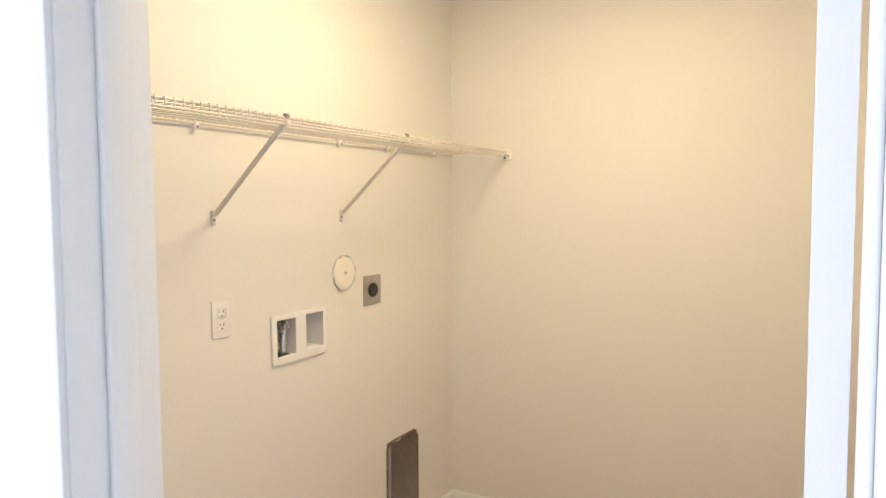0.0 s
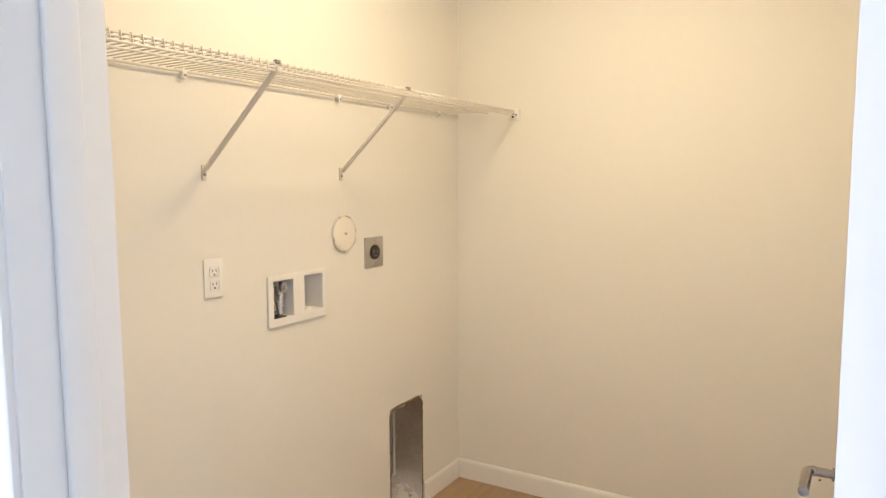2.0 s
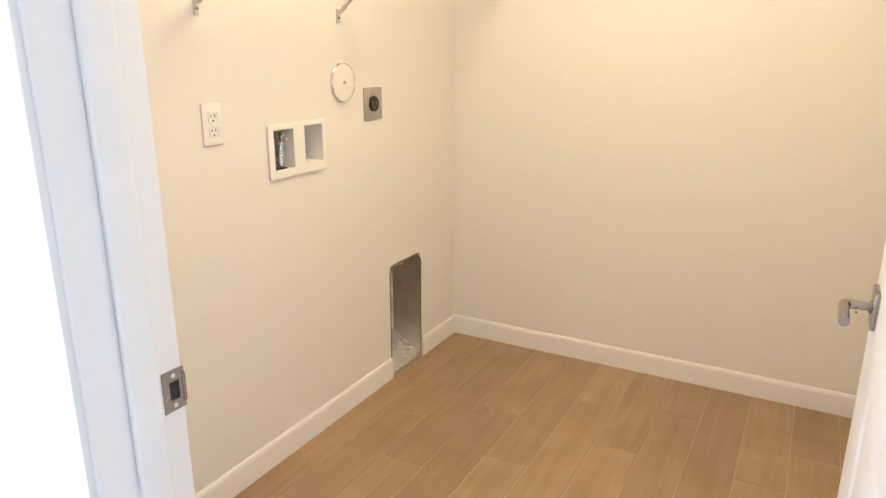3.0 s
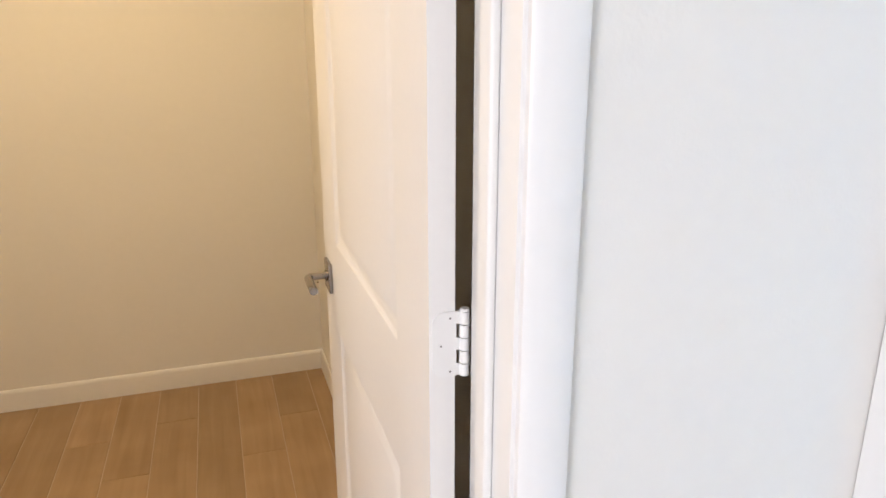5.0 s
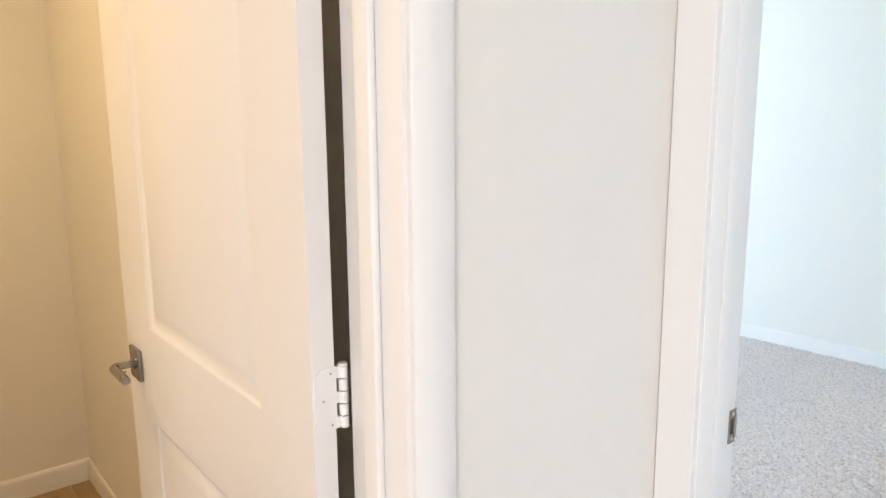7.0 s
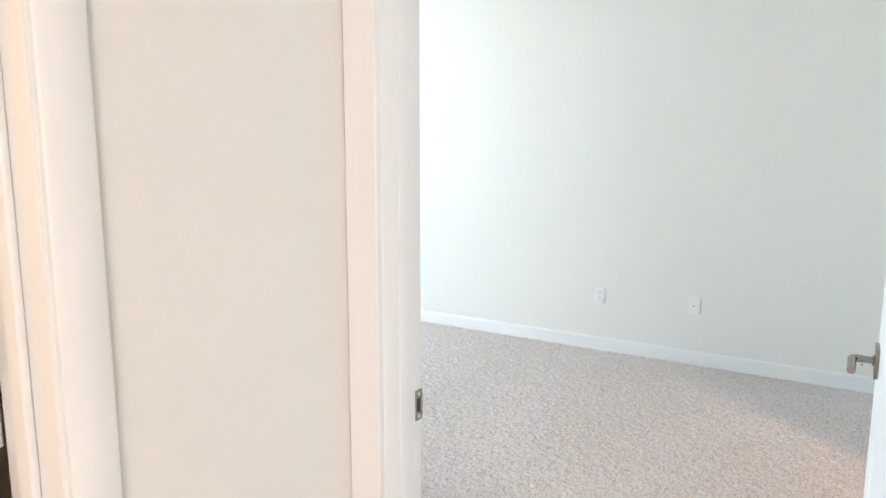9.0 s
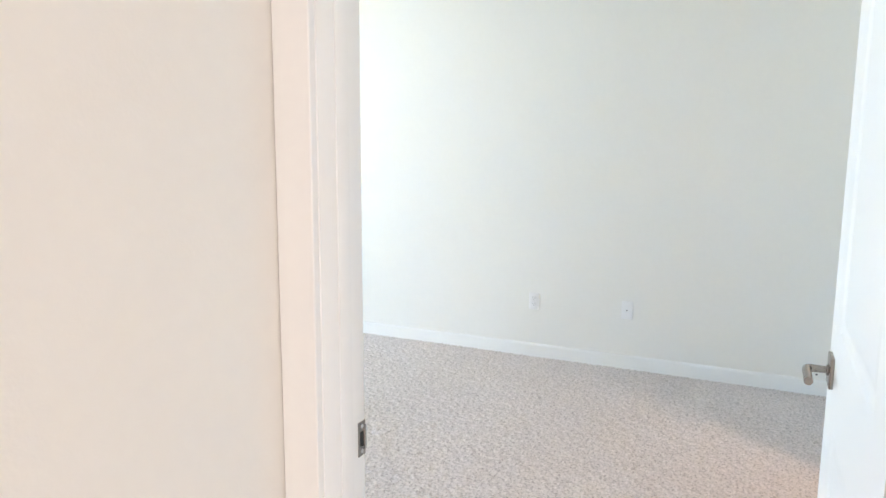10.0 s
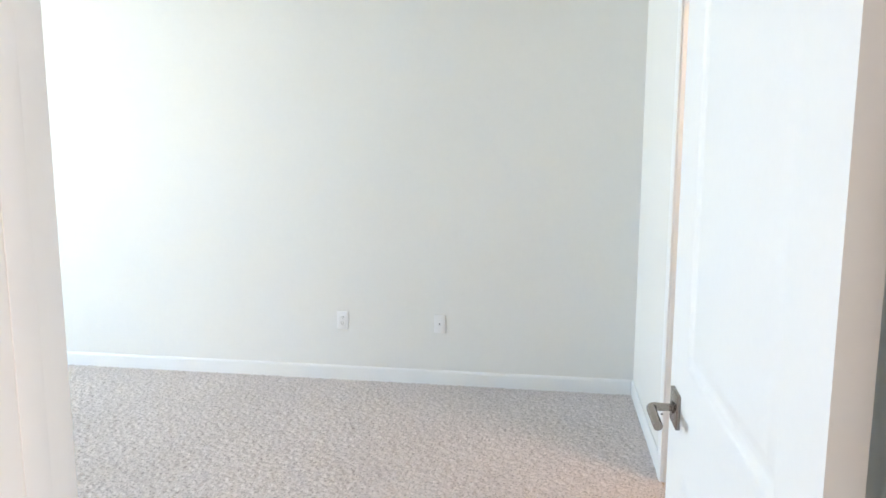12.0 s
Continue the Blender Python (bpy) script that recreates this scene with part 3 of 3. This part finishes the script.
def washer_box():
    root = thing("washer_outlet_box", pose(0, 0, 0), "white plastic washer outlet box recessed in the laundry wall", "outlet box")
    part("surround", bevel(frame_ring((1.138, 1.414, 0.961, 1.128), [BOX1, BOX2], 0.001, 0.009), 0.002, 1), PLASTIC, root, smooth=0)
    part("valve_recess", tray(BOX1, 0.085), PLASTIC, root)
    part("drain_recess", tray(BOX2, 0.085), PLASTIC, root)
    y, z = 1.228, 1.082
    bm = bmesh.new()
    rod(bm, (-0.085, y, z), (-0.02, y, z), 0.012, 14)
    rod(bm, (-0.024, y, z), (-0.010, y, z), 0.0175, 6)
    rod(bm, (-0.012, y, z), (-0.006, y, z), 0.0105, 16)
    body = part("valve", bm, CHROME, root, "chrome hose valve")
    bm = bmesh.new()
    rod(bm, (-0.026, y, z - 0.008), (-0.026, y - 0.004, z - 0.050), 0.0095, 14)
    rod(bm, (-0.026, y - 0.004, z - 0.046), (-0.026, y - 0.006, z - 0.092), 0.0130, 14, 0.0115)
    part("hose_thread", bm, CHROME, body)
    bm = bmesh.new()
    rod(bm, (-0.030, y - 0.026, z + 0.010), (-0.030, y - 0.012, z), 0.008, 12)
    rod(bm, (-0.030, y - 0.034, z + 0.014), (-0.030, y - 0.022, z + 0.008), 0.014, 12)
    rod(bm, (-0.060, y - 0.034, z + 0.012), (-0.060, y - 0.038, z - 0.050), 0.009, 12)
    part("second_valve", bm, CHROME, body)
    bm = bmesh.new()
    box(bm, (-0.052, y - 0.040, z + 0.014), (-0.044, y + 0.006, z + 0.022))
    part("valve_handle", bevel(bm, 0.002), GREY, body)
    bm = bmesh.new()
    for k in range(4):
        rod(bm, (-0.020, y - 0.036 + 0.004 * k, z + 0.022 - 0.012 * k), (-0.016, y - 0.026 + 0.004 * k, z + 0.014 - 0.012 * k), 0.0045, 8)
    rod(bm, (-0.010, y - 0.004, z + 0.0), (-0.003, y - 0.004, z + 0.0), 0.006, 12)
    rod(bm, (-0.060, y - 0.034, z - 0.01), (-0.030, y - 0.028, z - 0.075), 0.010, 12)
    part("hose_tail", bm, GREY, body)
    bm = bmesh.new()
    rod(bm, (-0.05, 1.182, BOX1[2] - 0.001), (-0.05, 1.182, BOX1[2] + 0.004), 0.016, 16)
    box(bm, (-0.045, 1.172, BOX1[2] - 0.001), (-0.004, 1.230, BOX1[2] + 0.0022))
    part("knockout", bm, BLACK, root)
    bm = bmesh.new()
    rod(bm, (-0.045, 1.352, BOX2[2] - 0.0015), (-0.045, 1.352, BOX2[2] + 0.003), 0.024, 20)
    part("drain_cap", bm, PLASTIC, root)


washer_box()


def cleanout_cover():
    root = thing("cleanout_cover", pose(0, 1.527, 1.241), "round polished cleanout cover plate with one screw", "cover plate")
    bm = bmesh.new()
    n, rings = 48, []
    for r, x in ((0.066, 0.0), (0.066, 0.003), (0.0645, 0.0062), (0.060, 0.0080), (0.045, 0.0098), (0.02, 0.0108), (0.006, 0.0108)):
        rings.append([bm.verts.new((x, r * math.cos(2 * math.pi * i / n), r * math.sin(2 * math.pi * i / n))) for i in range(n)])
    for r0, r1 in zip(rings, rings[1:]):
        for i in range(n):
            bm.faces.new((r0[i], r0[(i + 1) % n], r1[(i + 1) % n], r1[i]))
    bm.faces.new(rings[-1])
    bm.faces.new(rings[0][::-1])
    # ivory stands in for the cream wall mirrored in the polished disc
    part("disc", bm, material("ivory_reflection_disc", (0.86, 0.82, 0.74), 0.12, 0.0, 0.02, 10, 80), root)
    bm = bmesh.new()
    rings = []
    for rad, x in ((0.0625, 0.0), (0.0672, 0.0), (0.0672, 0.0062), (0.0655, 0.0085), (0.0635, 0.0088), (0.0618, 0.0076)):
        rings.append([bm.verts.new((x, rad * math.cos(2 * math.pi * i / n), rad * math.sin(2 * math.pi * i / n))) for i in range(n)])
    for r0, r1 in zip(rings, rings[1:] + rings[:1]):
        for i in range(n):
            bm.faces.new((r0[i], r0[(i + 1) % n], r1[(i + 1) % n], r1[i]))
    part("rim", bm, CHROME, root, "bright polished rim")
    bm = bmesh.new()
    rod(bm, (0.0105, 0, 0), (0.0130, 0, 0), 0.0055, 16)
    screw = part("screw", bm, STEEL, root)
    part("slot", B((0.0128, -0.0045, -0.0008), (0.0133, 0.0045, 0.0008)), BLACK, screw)


cleanout_cover()


def dryer_outlet():
    root = thing("dryer_outlet", pose(0, 1.707, 1.157), "square stainless dryer outlet plate with a black round socket", "outlet")
    part("cover_plate", B((0, -0.058, -0.059), (0.005, 0.058, 0.059), 0.002), STEEL, root)
    bm = bmesh.new()
    rod(bm, (0.004, 0, 0), (0.012, 0, 0), 0.029, 32, 0.0275)
    body = part("socket", bm, BLACK, root)
    for y, z, a, b in ((-0.012, 0.004, 0.0014, 0.008), (0.012, 0.004, 0.0014, 0.008), (0, -0.013, 0.006, 0.0014)):
        part("slot", B((0.0115, y - a, z - b), (0.0125, y + a, z + b)), GREY, body)
    for z in (-0.045, 0.045):
        bm = bmesh.new()
        rod(bm, (0.0045, 0, z), (0.0062, 0, z), 0.0035, 10)
        part("screw", bm, CHROME, root)


dryer_outlet()


def dryer_vent_box():
    root = thing("dryer_vent_box", pose(0, 0, 0), "recessed galvanised dryer vent box in a rough wall cutout", "vent box")
    a, b, c, d = VENT
    g, dep = 0.004, 0.15
    bm = bmesh.new()
    back = [(-dep, a + g), (-dep, b - g)]
    r = 0.03
    # back, sides, rounded top corners, sloping bottom pan
    ring = lambda y0, y1: [(y0, c), (y1, c)] + [(y1 - r + r * math.cos(t), d - g - r + r * math.sin(t)) for t in (0, 0.4, 0.8, 1.2, 1.571)] + \
        [(y0 + r - r * math.sin(t), d - g - r + r * math.cos(t)) for t in (0, 0.4, 0.8, 1.2, 1.571)]
    front = [bm.verts.new((0.0006, y, z)) for y, z in ring(a + g, b - g)]
    rear = [bm.verts.new((-dep, y, z)) for y, z in ring(a + g + 0.004, b - g - 0.004)]
    n = len(front)
    for i in range(n):
        bm.faces.new((front[i], front[(i + 1) % n], rear[(i + 1) % n], rear[i]))
    bm.faces.new(rear)
    part("shell", bm, ZINC, root, smooth=30)
    bm = bmesh.new()
    vs = [bm.verts.new(p) for p in ((-0.002, a + g, c + 0.006), (-0.002, b - g, c + 0.006), (-dep + 0.002, b - g, c + 0.105), (-dep + 0.002, a + g, c + 0.105))]
    lo = [bm.verts.new((v.co.x, v.co.y, c + 0.003)) for v in vs]
    bm.faces.new(vs)
    bm.faces.new(lo[::-1])
    for i in range(4):
        bm.faces.new((vs[i], vs[(i + 1) % 4], lo[(i + 1) % 4], lo[i]))
    part("bottom_pan", bm, CHROME, root, "bright sloping metal pan")
    bm = bmesh.new()
    rod(bm, (-dep + 0.004, b - g - 0.006, c + 0.10), (-dep + 0.004, b - g - 0.006, d - 0.035), 0.005, 8)
    part("corner_seam", bm, PLASTIC, root)
    bm = bmesh.new()
    rod(bm, (-0.075, (a + b) / 2 + 0.01, d - 0.006), (-0.075, (a + b) / 2 + 0.01, d - 0.030), 0.051, 28)
    part("duct_collar", bm, STEEL, root)
    # ragged gypsum edge round the cutout
    rng = random.Random(4)
    bm = bmesh.new()
    pts = []
    path = [(a, c), (a, d - r), (a + r, d), (b - r, d), (b, d - r), (b, c)]
    for (y0, z0), (y1, z1) in zip(path, path[1:]):
        k = max(2, int(math.hypot(y1 - y0, z1 - z0) / 0.02))
        pts += [(y0 + (y1 - y0) * i / k, z0 + (z1 - z0) * i / k) for i in range(k)]
    pts.append(path[-1])
    for (y0, z0), (y1, z1) in zip(pts, pts[1:]):
        rod(bm, (0.0002, y0, z0), (0.0002, y1, z1), 0.0028 + rng.random() * 0.0018, 6)
    part("cut_edge", bm, GYPSUM, root, "ragged dark cut drywall edge")


dryer_vent_box()


# ---- carpet: one sheet of uneven pile ----
def carpet(name, x0, x1, y0, y1, step, seed, label):
    nx, ny = int((x1 - x0) / step) + 1, int((y1 - y0) / step) + 1
    rs = np.random.RandomState(seed)
    X, Y = np.meshgrid(np.linspace(x0, x1, nx), np.linspace(y0, y1, ny), indexing="ij")
    fine = rs.rand(nx, ny)
    mid = rs.rand(nx // 3 + 2, ny // 3 + 2).repeat(3, 0).repeat(3, 1)[:nx, :ny]
    big = sum(np.sin(X * a + Y * b + c) for a, b, c in ((3.1, 1.7, 0.3), (-2.2, 4.3, 1.9), (5.3, -3.1, 4.0))) / 3
    Z = -0.004 + 0.008 * fine + 0.0032 * mid + 0.0015 * big
    j = step * 0.35
    co = np.stack((X + (rs.rand(nx, ny) - 0.5) * j, Y + (rs.rand(nx, ny) - 0.5) * j, Z), -1).reshape(-1, 3)
    i, k = np.meshgrid(np.arange(nx - 1), np.arange(ny - 1), indexing="ij")
    q = (i * ny + k).ravel()
    faces = np.stack((q, q + ny, q + ny + 1, q + 1), 1)
    me = bpy.data.meshes.new(name)
    me.vertices.add(len(co))
    me.vertices.foreach_set("co", co.astype(np.float32).ravel())
    me.loops.add(faces.size)
    me.loops.foreach_set("vertex_index", faces.astype(np.int32).ravel())
    me.polygons.add(len(faces))
    me.polygons.foreach_set("loop_start", (np.arange(len(faces)) * 4).astype(np.int32))
    me.update(calc_edges=True)
    me.materials.append(CARPET)
    me.shade_smooth()
    return tagged(new(name, me), label, "carpet", kind="structure")


carpet("floor_carpet_bedroom", BX0 + 0.06, FX, RY, BY1, 0.0085, 7, "beige-grey cut-pile carpet covering the bedroom")
carpet("floor_carpet_bathroom", 3.5, FX, RY - 1.9, RY, 0.05, 8, "beige carpet strip beyond the side doorway")
carpet("floor_carpet_hall", -3.1, BX0 + 0.06, -3.1, HY + 0.05, 0.03, 9, "beige-grey cut-pile carpet covering the hall")


# ---- laundry floor: wood-look planks ----
def plank_floor():
    root = tagged(part("floor_laundry", B((0, HY + 0.052, -0.03), (LX1, LY1, -0.0018)), GROUT, smooth=0), "brown wood-look plank tile floor", "floor", kind="structure")
    w, length, gap = 0.155, 0.905, 0.0028
    starts = (0.18, 0.62, 0.33, 0.80, 0.50, 0.12, 0.758, 0.20, 0.495, 0.768, 0.113, 0.66)
    shared = {}
    edges = [1.685 - w * k for k in range(-1, 12)][::-1]
    for col, xa in enumerate(edges):
        x0, x1 = max(xa, 0.0), min(xa + w, LX1)
        if x1 - x0 < 0.02:
            continue
        y = HY + 0.052 - length + starts[col % len(starts)]
        while y < LY1:
            y0, y1 = max(y, HY + 0.052), min(y + length, LY1)
            y += length
            if y1 - y0 < 0.02:
                continue
            key = (round(x1 - x0, 3), round(y1 - y0, 3))
            if key not in shared:
                bm = B((gap / 2, gap / 2, -0.009), (x1 - x0 - gap / 2, y1 - y0 - gap / 2, 0.0), 0.0012, 1)
                shared[key] = mesh_of("plank", bm, PLANK)
            ob = new("plank", shared[key])
            ob.parent = root
            ob.location = (x0, y0, 0)


plank_floor()
